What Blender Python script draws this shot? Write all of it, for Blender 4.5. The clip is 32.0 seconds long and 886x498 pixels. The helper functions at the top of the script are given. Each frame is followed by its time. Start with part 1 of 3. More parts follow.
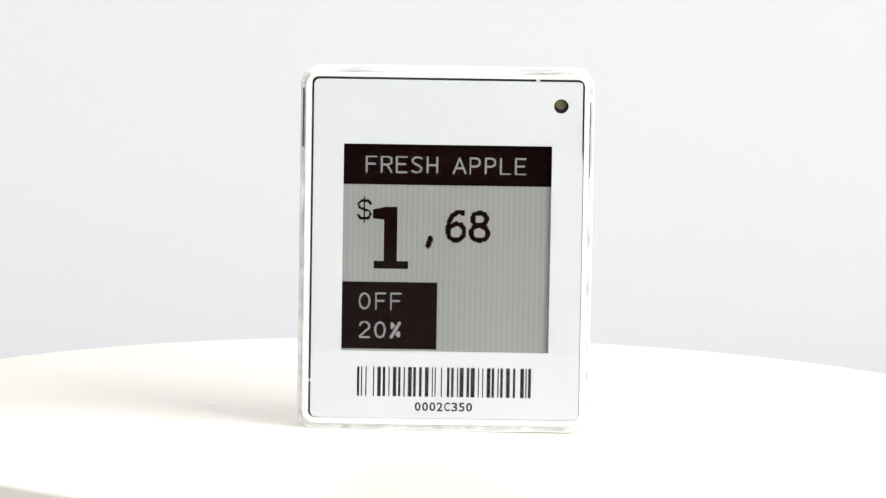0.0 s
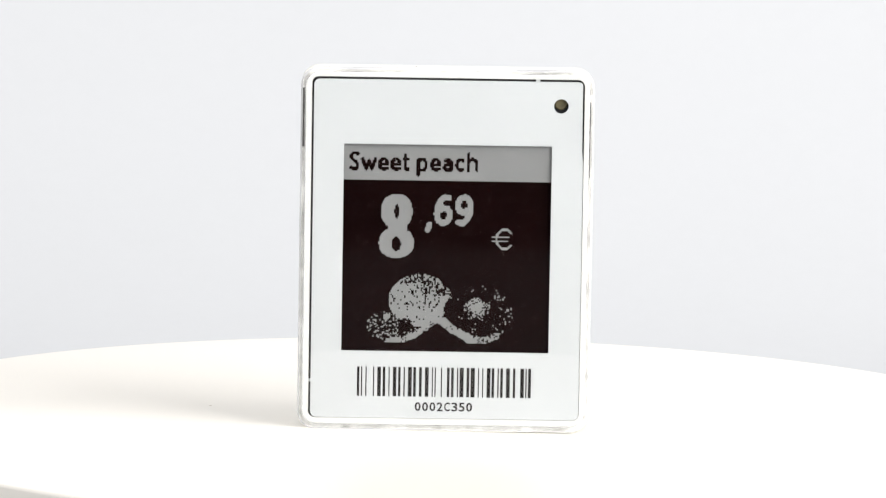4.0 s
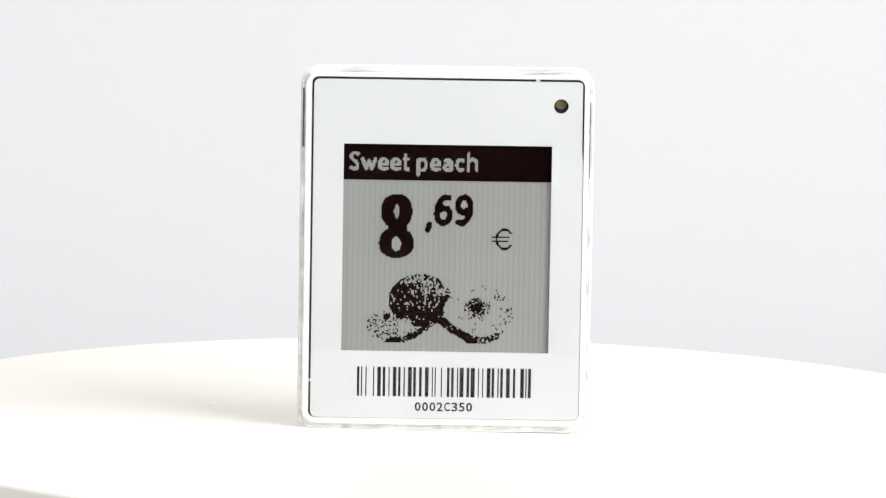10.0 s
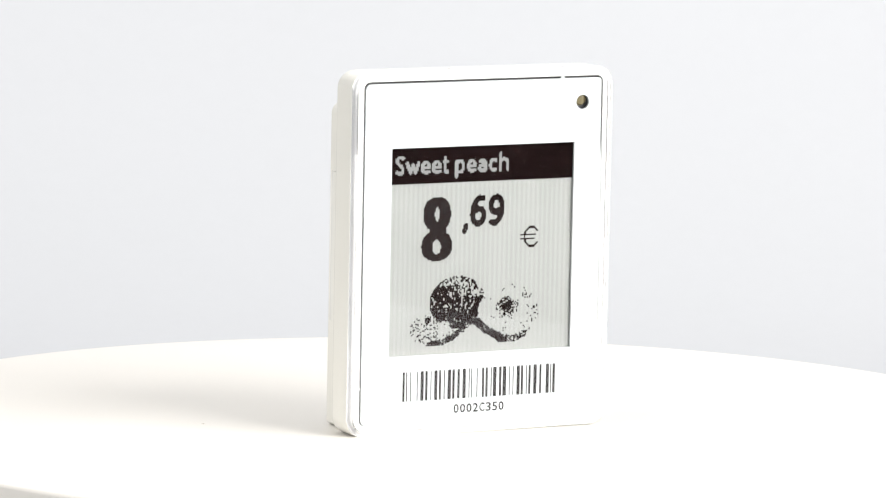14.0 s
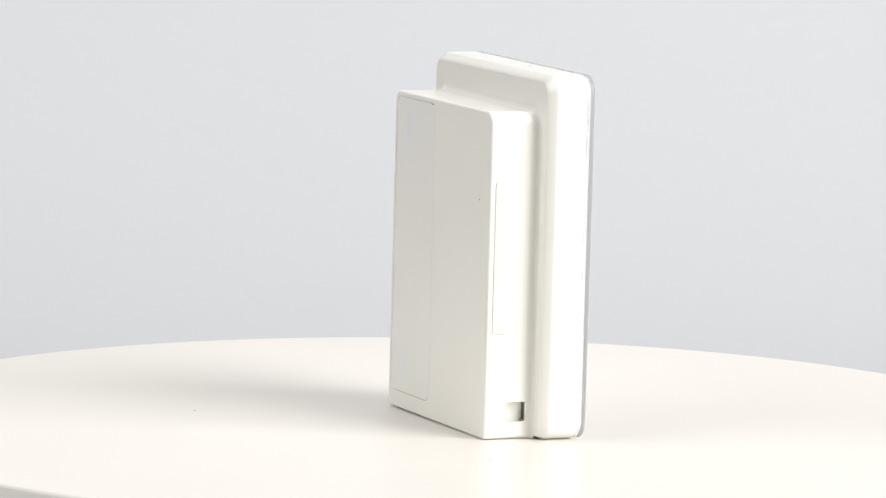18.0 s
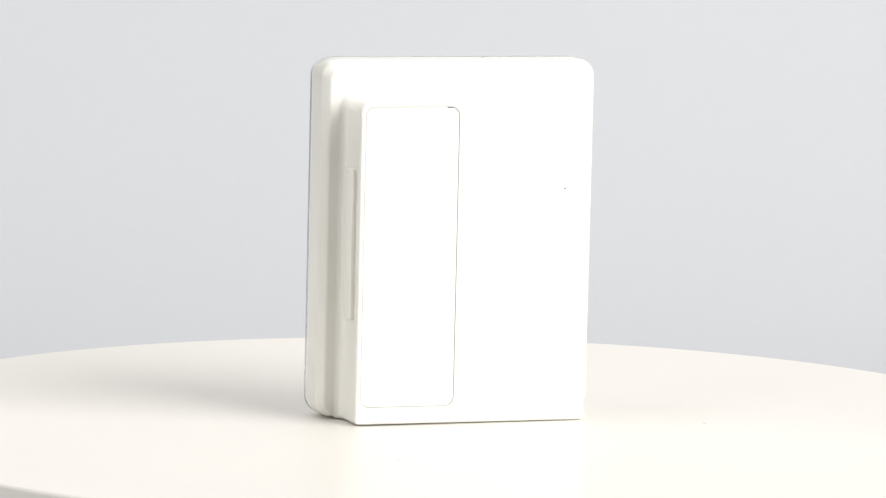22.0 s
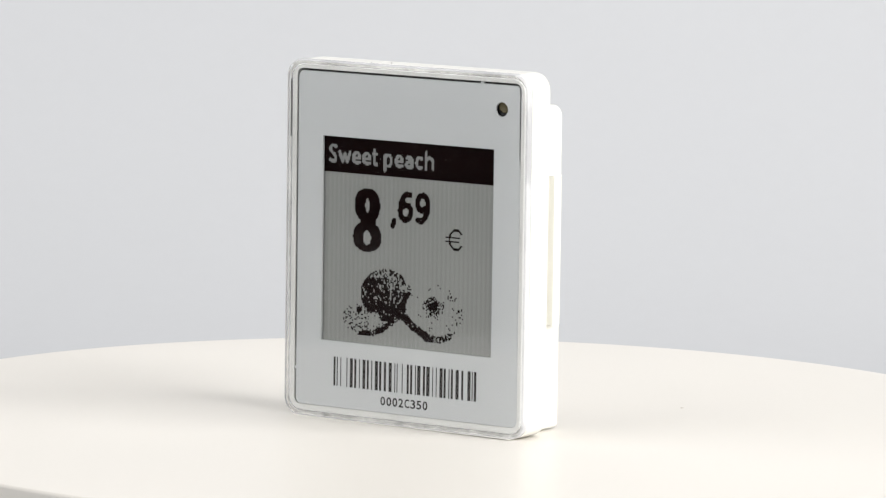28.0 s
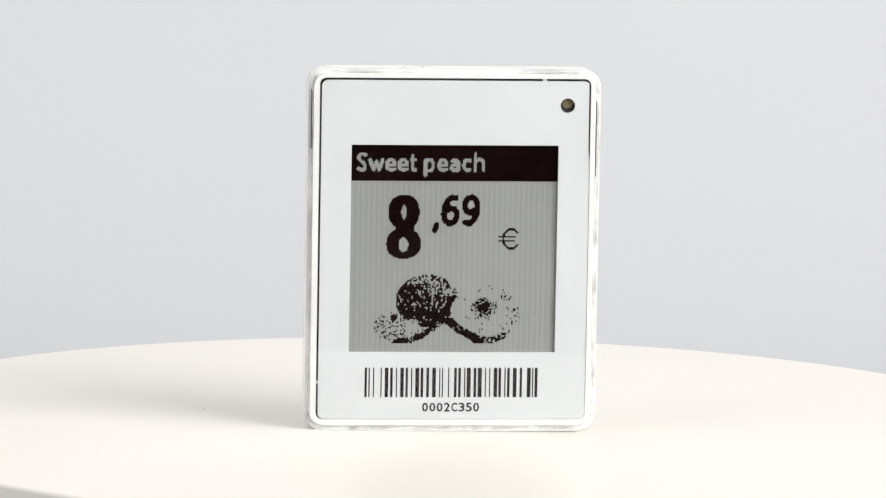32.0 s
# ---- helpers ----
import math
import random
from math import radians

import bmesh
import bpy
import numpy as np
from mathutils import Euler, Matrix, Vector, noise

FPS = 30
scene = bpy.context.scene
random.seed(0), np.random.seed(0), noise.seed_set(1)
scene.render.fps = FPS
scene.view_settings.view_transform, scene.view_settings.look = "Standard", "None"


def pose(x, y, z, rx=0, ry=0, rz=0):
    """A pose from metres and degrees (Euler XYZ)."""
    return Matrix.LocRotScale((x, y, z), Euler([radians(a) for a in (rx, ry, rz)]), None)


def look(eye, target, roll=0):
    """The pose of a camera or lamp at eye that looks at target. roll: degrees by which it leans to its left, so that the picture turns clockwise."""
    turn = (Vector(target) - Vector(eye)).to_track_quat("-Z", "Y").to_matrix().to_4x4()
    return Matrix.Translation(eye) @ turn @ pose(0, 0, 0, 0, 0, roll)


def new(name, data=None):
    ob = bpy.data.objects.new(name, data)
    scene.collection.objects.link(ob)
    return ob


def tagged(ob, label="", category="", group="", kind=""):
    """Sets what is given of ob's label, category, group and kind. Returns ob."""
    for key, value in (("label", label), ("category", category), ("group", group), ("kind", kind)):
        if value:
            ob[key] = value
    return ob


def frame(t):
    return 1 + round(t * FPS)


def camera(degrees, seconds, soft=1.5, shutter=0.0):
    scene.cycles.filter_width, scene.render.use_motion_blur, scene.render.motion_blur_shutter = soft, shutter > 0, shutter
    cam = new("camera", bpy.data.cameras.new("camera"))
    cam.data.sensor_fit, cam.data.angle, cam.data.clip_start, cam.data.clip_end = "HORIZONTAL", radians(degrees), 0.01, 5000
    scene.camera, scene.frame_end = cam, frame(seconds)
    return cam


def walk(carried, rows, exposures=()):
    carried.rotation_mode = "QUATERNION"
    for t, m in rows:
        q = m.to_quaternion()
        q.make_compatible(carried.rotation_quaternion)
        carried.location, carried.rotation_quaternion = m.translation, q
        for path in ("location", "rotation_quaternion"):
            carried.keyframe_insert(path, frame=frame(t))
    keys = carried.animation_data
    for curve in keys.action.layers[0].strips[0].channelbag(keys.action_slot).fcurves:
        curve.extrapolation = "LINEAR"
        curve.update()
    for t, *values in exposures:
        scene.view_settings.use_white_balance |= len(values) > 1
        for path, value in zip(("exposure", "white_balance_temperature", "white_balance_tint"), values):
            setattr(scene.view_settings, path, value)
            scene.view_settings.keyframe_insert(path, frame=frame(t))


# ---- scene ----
MM = 0.001
cam = camera(9.329, 32.0, soft=1.3)
EYE = look((0, -0.72340, 0.10977), (-0.0017419, 0, 0.0230089), 1.184)
walk(cam, [(0.0, EYE), (32.0, EYE)], exposures=[(0.0, 0.3), (14.0, 0.3), (14.5, 0.17), (16.5, 0.07), (21.0, 0.06), (22.0, 0.06), (23.0, -0.17), (25.5, -0.22), (28.0, 0.0), (32.0, 0.05)])

# ---- light: a large softbox on one side, a weaker one on the other, a dim studio room ----
world = bpy.data.worlds.new("studio_world")
world.use_nodes = True
world.node_tree.nodes["Background"].inputs["Color"].default_value = (0.93, 0.96, 1.0, 1)
world.node_tree.nodes["Background"].inputs["Strength"].default_value = 0.35
scene.world = world


def softbox(name, eye, aim, w, h, watts, colour):
    data = bpy.data.lights.new(name, "AREA")
    data.shape, data.size, data.size_y, data.energy, data.color = "RECTANGLE", w, h, watts, colour
    ob = new(name, data)
    ob.matrix_world = look(eye, aim)
    return tagged(ob, "white studio softbox lamp beside the turntable", "lamp", kind="structure")


softbox("key_softbox", (0.63, -0.36, 0.36), (0, 0, 0.02), 0.60, 0.74, 10.4, (1.0, 0.98, 0.95))
softbox("side_softbox", (-0.75, -0.28, 0.42), (0, 0, 0.02), 0.9, 0.8, 4.6, (1.0, 0.985, 0.965))
softbox("overhead_softbox", (0.0, 0.03, 0.92), (0, 0.02, 0), 0.9, 0.7, 5.3, (1.0, 0.99, 0.97))


# ---- materials ----
def material(name, colour, rough=0.5, metal=0.0, spec=0.5, vary=0.03, scale=60.0, fine=900.0, bump=0.02, tone=None):
    """A surface with a broad and a fine variation of colour and gloss, and a fine relief."""
    m = bpy.data.materials.new(name)
    m.use_nodes = True
    nt = m.node_tree
    b = nt.nodes["Principled BSDF"]
    b.inputs["Roughness"].default_value, b.inputs["Metallic"].default_value = rough, metal
    b.inputs["Specular IOR Level"].default_value = spec
    co = nt.nodes.new("ShaderNodeTexCoord")
    n1, n2 = nt.nodes.new("ShaderNodeTexNoise"), nt.nodes.new("ShaderNodeTexNoise")
    n1.inputs["Scale"].default_value, n2.inputs["Scale"].default_value = scale, fine
    n1.inputs["Detail"].default_value, n2.inputs["Detail"].default_value = 3.0, 2.0
    for n in (n1, n2):
        nt.links.new(co.outputs["Object"], n.inputs["Vector"])
    mix = nt.nodes.new("ShaderNodeMath")
    mix.operation = "MULTIPLY_ADD"
    nt.links.new(n2.outputs["Fac"], mix.inputs[0])
    mix.inputs[1].default_value = 0.4
    nt.links.new(n1.outputs["Fac"], mix.inputs[2])
    ramp = nt.nodes.new("ShaderNodeValToRGB")
    nt.links.new(mix.outputs[0], ramp.inputs["Fac"])
    low = tone or tuple(c * (1 - 2 * vary) for c in colour)
    ramp.color_ramp.elements[0].position, ramp.color_ramp.elements[1].position = 0.45, 0.95
    ramp.color_ramp.elements[0].color, ramp.color_ramp.elements[1].color = (*low, 1), (*colour, 1)
    nt.links.new(ramp.outputs["Color"], b.inputs["Base Color"])
    r = nt.nodes.new("ShaderNodeMapRange")
    nt.links.new(n1.outputs["Fac"], r.inputs["Value"])
    r.inputs["To Min"].default_value, r.inputs["To Max"].default_value = rough * 0.85, min(1, rough * 1.15)
    nt.links.new(r.outputs["Result"], b.inputs["Roughness"])
    if bump:
        bn = nt.nodes.new("ShaderNodeBump")
        bn.inputs["Strength"].default_value, bn.inputs["Distance"].default_value = bump, 0.0002
        nt.links.new(n2.outputs["Fac"], bn.inputs["Height"])
        nt.links.new(bn.outputs["Normal"], b.inputs["Normal"])
    return m


def stripes(nt, pale, dark, period):
    """Fine upright lines across the panel."""
    co, sep = nt.nodes.new("ShaderNodeTexCoord"), nt.nodes.new("ShaderNodeSeparateXYZ")
    nt.links.new(co.outputs["Object"], sep.inputs["Vector"])
    noise_x = nt.nodes.new("ShaderNodeTexNoise")
    noise_x.noise_dimensions = "1D"
    noise_x.inputs["Scale"].default_value, noise_x.inputs["Detail"].default_value = 260.0, 0.0
    nt.links.new(sep.outputs["X"], noise_x.inputs["W"])
    mul = nt.nodes.new("ShaderNodeMath")
    mul.operation = "MULTIPLY"
    mul.inputs[1].default_value = 2 * math.pi / period
    nt.links.new(sep.outputs["X"], mul.inputs[0])
    sine = nt.nodes.new("ShaderNodeMath")
    sine.operation = "SINE"
    nt.links.new(mul.outputs[0], sine.inputs[0])
    add = nt.nodes.new("ShaderNodeMath")
    add.operation = "MULTIPLY_ADD"
    add.inputs[1].default_value = 0.30
    nt.links.new(sine.outputs[0], add.inputs[0])
    shift = nt.nodes.new("ShaderNodeMath")
    shift.operation = "MULTIPLY_ADD"
    shift.inputs[1].default_value, shift.inputs[2].default_value = 0.4, 0.3
    nt.links.new(noise_x.outputs["Fac"], shift.inputs[0])
    nt.links.new(shift.outputs[0], add.inputs[2])
    ramp = nt.nodes.new("ShaderNodeValToRGB")
    ramp.color_ramp.elements[0].position, ramp.color_ramp.elements[1].position = 0.2, 0.8
    ramp.color_ramp.elements[0].color, ramp.color_ramp.elements[1].color = (*dark, 1), (*pale, 1)
    nt.links.new(add.outputs[0], ramp.inputs["Fac"])
    return ramp.outputs["Color"]


def paper_film(name, cover=1.0, tint=(1.0, 1.0, 1.0), rough=0.6, gloss=0.1, groove=0.9):
    """Pale pigment of the panel; cover: how much of what lies behind it the film hides."""
    m = bpy.data.materials.new(name)
    m.use_nodes = True
    nt = m.node_tree
    b = nt.nodes["Principled BSDF"]
    b.inputs["Roughness"].default_value = rough
    b.inputs["Specular IOR Level"].default_value = gloss
    pale, dark = [tuple(a * t for a, t in zip(c, tint)) for c in ((0.400, 0.410, 0.400), (0.400 * groove, 0.410 * groove, 0.402 * groove))]
    nt.links.new(stripes(nt, pale, dark, 0.00071), b.inputs["Base Color"])
    b.inputs["Alpha"].default_value = cover
    return m


def clear_acrylic(name, colour, rough, clear, ior):
    m = bpy.data.materials.new(name)
    m.use_nodes = True
    b = m.node_tree.nodes["Principled BSDF"]
    b.inputs["Base Color"].default_value = (*colour, 1)
    b.inputs["Roughness"].default_value = rough
    b.inputs["IOR"].default_value = ior
    b.inputs["Transmission Weight"].default_value = clear
    return m


PLASTIC = material("white_plastic", (0.84, 0.834, 0.785), 0.2, vary=0.012, scale=90, fine=2500, bump=0.03)
DOOR = material("door_plastic", (0.84, 0.838, 0.805), 0.2, vary=0.02, scale=55, fine=2500, bump=0.03)


def marked(m, spots, colour):
    """Adds faint upright patches of another colour, each (u, z, half width, half height) in metres, to a surface."""
    nt = m.node_tree
    b = nt.nodes["Principled BSDF"]
    base = b.inputs["Base Color"].links[0].from_socket
    co = nt.nodes.new("ShaderNodeTexCoord")
    for u, z, hw, hh in spots:
        mp = nt.nodes.new("ShaderNodeMapping")
        mp.vector_type = "TEXTURE"
        mp.inputs["Location"].default_value, mp.inputs["Scale"].default_value = (u, 0.0032, z), (hw, 0.01, hh)
        nt.links.new(co.outputs["Object"], mp.inputs["Vector"])
        size = nt.nodes.new("ShaderNodeVectorMath")
        size.operation = "ABSOLUTE"
        nt.links.new(mp.outputs["Vector"], size.inputs[0])
        axes = nt.nodes.new("ShaderNodeSeparateXYZ")
        nt.links.new(size.outputs[0], axes.inputs[0])
        far = nt.nodes.new("ShaderNodeMath")
        far.operation = "MAXIMUM"
        nt.links.new(axes.outputs["X"], far.inputs[0])
        nt.links.new(axes.outputs["Z"], far.inputs[1])
        g = nt.nodes.new("ShaderNodeMapRange")
        g.interpolation_type = "SMOOTHSTEP"
        g.inputs["From Min"].default_value, g.inputs["From Max"].default_value = 0.65, 1.15
        g.inputs["To Min"].default_value, g.inputs["To Max"].default_value = 1.0, 0.0
        nt.links.new(far.outputs[0], g.inputs["Value"])
        mix = nt.nodes.new("ShaderNodeMix")
        mix.data_type = "RGBA"
        nt.links.new(g.outputs["Result"], mix.inputs["Factor"])
        nt.links.new(base, mix.inputs[6])
        mix.inputs[7].default_value = (*colour, 1)
        base = mix.outputs[2]
    nt.links.new(base, b.inputs["Base Color"])
    return m


marked(DOOR, ((0.0100, 0.0388, 0.00095, 0.0023), (0.0100, 0.0062, 0.00095, 0.0024)), (0.80, 0.81, 0.825))
CARD = material("white_card", (0.446, 0.462, 0.471), 0.5, spec=0.2, vary=0.01, scale=70, fine=1800, bump=0.01)
FRAME = material("frame_plastic", (0.60, 0.602, 0.59), 0.4, vary=0.06, scale=160, fine=2500, bump=0.06)
# uneven grey in place of the streaks refracted in the clear rim
RIM_STREAKS = material("painted_rim_streaks", (0.80, 0.795, 0.77), 0.35, scale=330, fine=1500, bump=0.05, tone=(0.36, 0.35, 0.34))
PRINT = material("black_print", (0.011, 0.009, 0.010), 0.5, spec=0.08, vary=0.2, scale=300, fine=4000, bump=0)
# near-black in place of the shade in gaps and recesses
GAP_SHADE = material("gap_shade", (0.02, 0.02, 0.022), 0.6, vary=0.2, scale=300, bump=0)
INK = material("dark_pigment", (0.0050, 0.0012, 0.0012), 0.40, spec=0.025, vary=0.15, scale=300, fine=6000, bump=0)
PALE_INK = material("pale_pigment", (0.195, 0.198, 0.198), 0.6, spec=0.0, vary=0.04, scale=400, fine=6000, bump=0)
PAPER = paper_film("panel_paper")
PAPER_FRONT = paper_film("panel_pigment", 1.0, (0.520, 0.522, 0.518), 0.28, 1.0, 0.86)
VEILS = [paper_film("milky_film", c, t, groove=0.62) for c, t in ((0.04, (0.35, 0.85, 1.35)), (0.20, (1.0, 1.06, 1.12)), (0.27, (1.04, 1.04, 1.06)), (0.34, (1, 1, 1)), (0.34, (1, 1, 1)), (0.34, (1, 1, 1)))]
ACRYLIC = clear_acrylic("clear_acrylic", (0.975, 0.98, 0.98), 0.03, 1.0, 1.33)
EDGE = clear_acrylic("matt_acrylic_edge", (0.82, 0.83, 0.86), 0.24, 0.60, 1.36)
LED = material("led_lens", (0.17, 0.14, 0.075), 0.14, vary=0.25, scale=900, fine=4000)
DISC = material("turntable_plastic", (0.755, 0.728, 0.685), 0.36, vary=0.012, scale=25, fine=1400, bump=0.04)
BASE = material("turntable_base_plastic", (0.6, 0.59, 0.57), 0.5, vary=0.03)
SHEET = material("backdrop_paper", (0.565, 0.577, 0.602), 0.9, spec=0.1, vary=0.012, scale=6, fine=300, bump=0.05)
WALL = material("room_paint", (0.06, 0.06, 0.062), 0.8, vary=0.02, scale=3, fine=200)
FLOOR = material("room_floor_vinyl", (0.16, 0.15, 0.14), 0.5, vary=0.05, scale=4, fine=120)
SPECK = material("paper_mark", (0.42, 0.42, 0.45), 0.9, vary=0.1)
STREAK = material("rim_shade_grey", (0.05, 0.048, 0.045), 0.6, vary=0.3, scale=400, bump=0)
DUST = material("dust_speck", (0.52, 0.47, 0.40), 0.8, vary=0.1)


# ---- building helpers ----
def mesh_of(name, bm, mat):
    bmesh.ops.recalc_face_normals(bm, faces=bm.faces)
    me = bpy.data.meshes.new(name)
    bm.to_mesh(me)
    bm.free()
    me.materials.append(mat)
    return me


def smooth(me, degrees=32):
    """Round edges shade smoothly and run out into the broad faces, which stay flat."""
    me.shade_smooth()
    me.set_sharp_from_angle(angle=radians(degrees))
    span = lambda p: max((me.vertices[a].co - me.vertices[b].co).length for a, b in p.edge_keys)
    broad = [p for p in me.polygons if len(p.vertices) > 8 or p.area > 1.8 * MM * span(p)]
    way = [c.vector.copy() for c in me.corner_normals]
    at = {}
    for p in broad:
        for v in p.vertices:
            at.setdefault(v, []).append(p.normal.copy())
    for k, loop in enumerate(me.loops):
        near = [n for n in at.get(loop.vertex_index, ()) if n.dot(way[k]) > math.cos(radians(degrees))]
        if near:
            way[k] = max(near, key=way[k].dot)
    for p in broad:
        for k in p.loop_indices:
            way[k] = p.normal.copy()
    me.normals_split_custom_set(way)
    return me


def part(name, bm, mat, parent=None, label="", soft_edges=True, broad=False):
    """Links a bmesh as one mesh object under a thing or a part."""
    me = mesh_of(name, bm, mat)
    if broad:
        me.shade_smooth()
        me.set_sharp_from_angle(angle=radians(32))
    elif soft_edges:
        smooth(me)
    ob = new(name, me)
    ob.parent = parent
    return tagged(ob, label) if label else ob


def carved(bm, cutters, mat):
    """The bmesh less the cutters, as a new bmesh."""
    ob = new("blank", mesh_of("blank", bm, mat))
    tools = []
    for c in cutters:
        t = new("tool", mesh_of("tool", c, mat))
        tools.append(t)
        b = ob.modifiers.new("cut", "BOOLEAN")
        b.operation, b.object, b.solver = "DIFFERENCE", t, "EXACT"
    bpy.context.view_layer.update()
    me = bpy.data.meshes.new_from_object(ob.evaluated_get(bpy.context.evaluated_depsgraph_get()))
    out = bmesh.new()
    out.from_mesh(me)
    for o in (ob, *tools):
        bpy.data.objects.remove(o)
    return out


def rounded(u0, u1, z0, z1, top, bottom=None, n=7):
    """An upright rectangle with round corners, as (u, z) points."""
    bottom = top if bottom is None else bottom
    pts = []
    for cu, cz, r, a in ((u1, z1, top, 0), (u0, z1, top, 90), (u0, z0, bottom, 180), (u1, z0, bottom, 270)):
        su, sz = (1 if cu == u1 else -1), (1 if cz == z1 else -1)
        for k in range(n):
            w = radians(a + 90 * k / (n - 1))
            pts.append((cu - su * r + r * math.cos(w), cz - sz * r + r * math.sin(w)))
    return pts


def loft(rings, bm=None):
    """A closed body through rings of (v, points); v is the depth."""
    bm = bm or bmesh.new()
    loops = [[bm.verts.new((u * MM, v * MM, z * MM)) for u, z in pts] for v, pts in rings]
    n = len(loops[0])
    for a, b in zip(loops, loops[1:]):
        for k in range(n):
            bm.faces.new((a[k], a[(k + 1) % n], b[(k + 1) % n], b[k]))
    bm.faces.new(loops[0])
    bm.faces.new(loops[-1])
    return bm


def edged(u0, u1, z0, z1, v0, v1, top, bottom=None, front=0.0, back=0.0, n=9, steps=7):
    """A rounded rectangle with depth; its front and back edges are rounded over."""
    rings = []
    for k in range(steps + 1 if front else 1):
        w = radians(90 * k / steps) if front else 0
        i, d = front * (1 - math.sin(w)), front * (1 - math.cos(w))
        rings.append((v0 + d, rounded(u0 + i, u1 - i, z0 + i, z1 - i, max(0.05, top - i), max(0.05, (top if bottom is None else bottom) - i), n)))
    for k in range(steps + 1 if back else 1):
        w = radians(90 * k / steps) if back else 0
        i, d = back * (1 - math.cos(w)), back * (1 - math.sin(w))
        rings.append((v1 - d, rounded(u0 + i, u1 - i, z0 + i, z1 - i, max(0.05, top - i), max(0.05, (top if bottom is None else bottom) - i), n)))
    return loft(rings)


def block(u0, u1, v0, v1, z0, z1):
    return loft([(v0, [(u0, z0), (u1, z0), (u1, z1), (u0, z1)]), (v1, [(u0, z0), (u1, z0), (u1, z1), (u0, z1)])])


def ring_points(cu, cz, r, n=24):
    return [(cu + r * math.cos(2 * math.pi * k / n), cz + r * math.sin(2 * math.pi * k / n)) for k in range(n)]


def turned(profile, n=96):
    """A body of revolution about z through (radius, height) points in millimetres."""
    bm = bmesh.new()
    loops = []
    for r, z in profile:
        loops.append([bm.verts.new((r * MM * math.cos(2 * math.pi * k / n), r * MM * math.sin(2 * math.pi * k / n), z * MM)) for k in range(n)])
    for a, b in zip(loops, loops[1:]):
        for k in range(n):
            bm.faces.new((a[k], a[(k + 1) % n], b[(k + 1) % n], b[k]))
    bm.faces.new(loops[0])
    bm.faces.new(loops[-1])
    return bm


# ---- the room, the backdrop ----
def box_wall(name, lo, hi, mat, label):
    bm = bmesh.new()
    bmesh.ops.create_cube(bm, size=1.0)
    for v in bm.verts:
        v.co = Vector([lo[i] + (v.co[i] + 0.5) * (hi[i] - lo[i]) for i in range(3)])
    return tagged(part(name, bm, mat, None, soft_edges=False), label, "wall", kind="structure")


def build_room():
    x, y0, y1, z0, z1, t = 1.6, -1.8, 1.5, -0.80, 1.8, 0.1
    box_wall("floor", (-x - t, y0 - t, z0 - t), (x + t, y1 + t, z0), FLOOR, "plain dark grey vinyl studio floor")
    box_wall("ceiling", (-x - t, y0 - t, z1), (x + t, y1 + t, z1 + t), WALL, "plain dark grey painted ceiling")
    box_wall("wall_north", (-x, y1, z0), (x, y1 + t, z1), WALL, "plain dark grey painted studio wall")
    box_wall("wall_south", (-x, y0 - t, z0), (x, y0, z1), WALL, "plain dark grey painted studio wall")
    box_wall("wall_east", (x, y0 - t, z0), (x + t, y1 + t, z1), WALL, "plain dark grey painted studio wall")
    box_wall("wall_west", (-x - t, y0 - t, z0), (-x, y1 + t, z1), WALL, "plain dark grey painted studio wall")


def build_table():
    table = tagged(new("studio_table"), "plain dark table under the backdrop paper", "table")
    table.location = (0, 0, -0.80)
    top = bmesh.new()
    bmesh.ops.create_cube(top, size=1.0)
    for v in top.verts:
        v.co = Vector((v.co.x * 1.0, v.co.y * 1.3 + 0.15, 0.7455 + v.co.z * 0.03))
    part("tabletop", top, WALL, table)
    for sx in (-0.45, 0.45):
        for y in (-0.42, 0.72):
            leg = bmesh.new()
            bmesh.ops.create_cone(leg, cap_ends=True, segments=16, radius1=0.018, radius2=0.022, depth=0.73)
            bmesh.ops.translate(leg, verts=leg.verts, vec=(sx, y, 0.3655))
            part("leg", leg, BASE, table)


def build_backdrop():
    """Seamless paper: flat under the turntable, then swept up behind it."""
    prof = [(-0.30, -0.039), (0.0, -0.039), (0.30, -0.039)]
    for k in range(1, 13):
        w = radians(90 * k / 12)
        prof.append((0.30 + 0.22 * math.sin(w), -0.039 + 0.22 * (1 - math.cos(w))))
    prof.append((0.525, 0.75))
    bm = bmesh.new()
    rows = []
    for dy in (0.0, 0.0006):
        rows.append([[bm.verts.new((sx, y + dy * (z > -0.03), z - dy * (z <= -0.03))) for y, z in prof] for sx in (-0.33, 0.33)])
    for a, b in rows:
        for k in range(len(prof) - 1):
            bm.faces.new((a[k], a[k + 1], b[k + 1], b[k]))
    ob = part("backdrop", bm, SHEET, None, broad=True)
    speck = bmesh.new()
    bmesh.ops.create_icosphere(speck, subdivisions=1, radius=0.0005)
    for p in speck.verts:
        p.co = Vector((0.045 + p.co.x, 0.361 + p.co.y, -0.0306 + p.co.z * 0.3))
    part("speck", speck, SPECK, ob, "small grey mark on the paper")
    tagged(ob, "seamless pale blue-grey paper backdrop swept up behind", "backdrop", kind="structure")


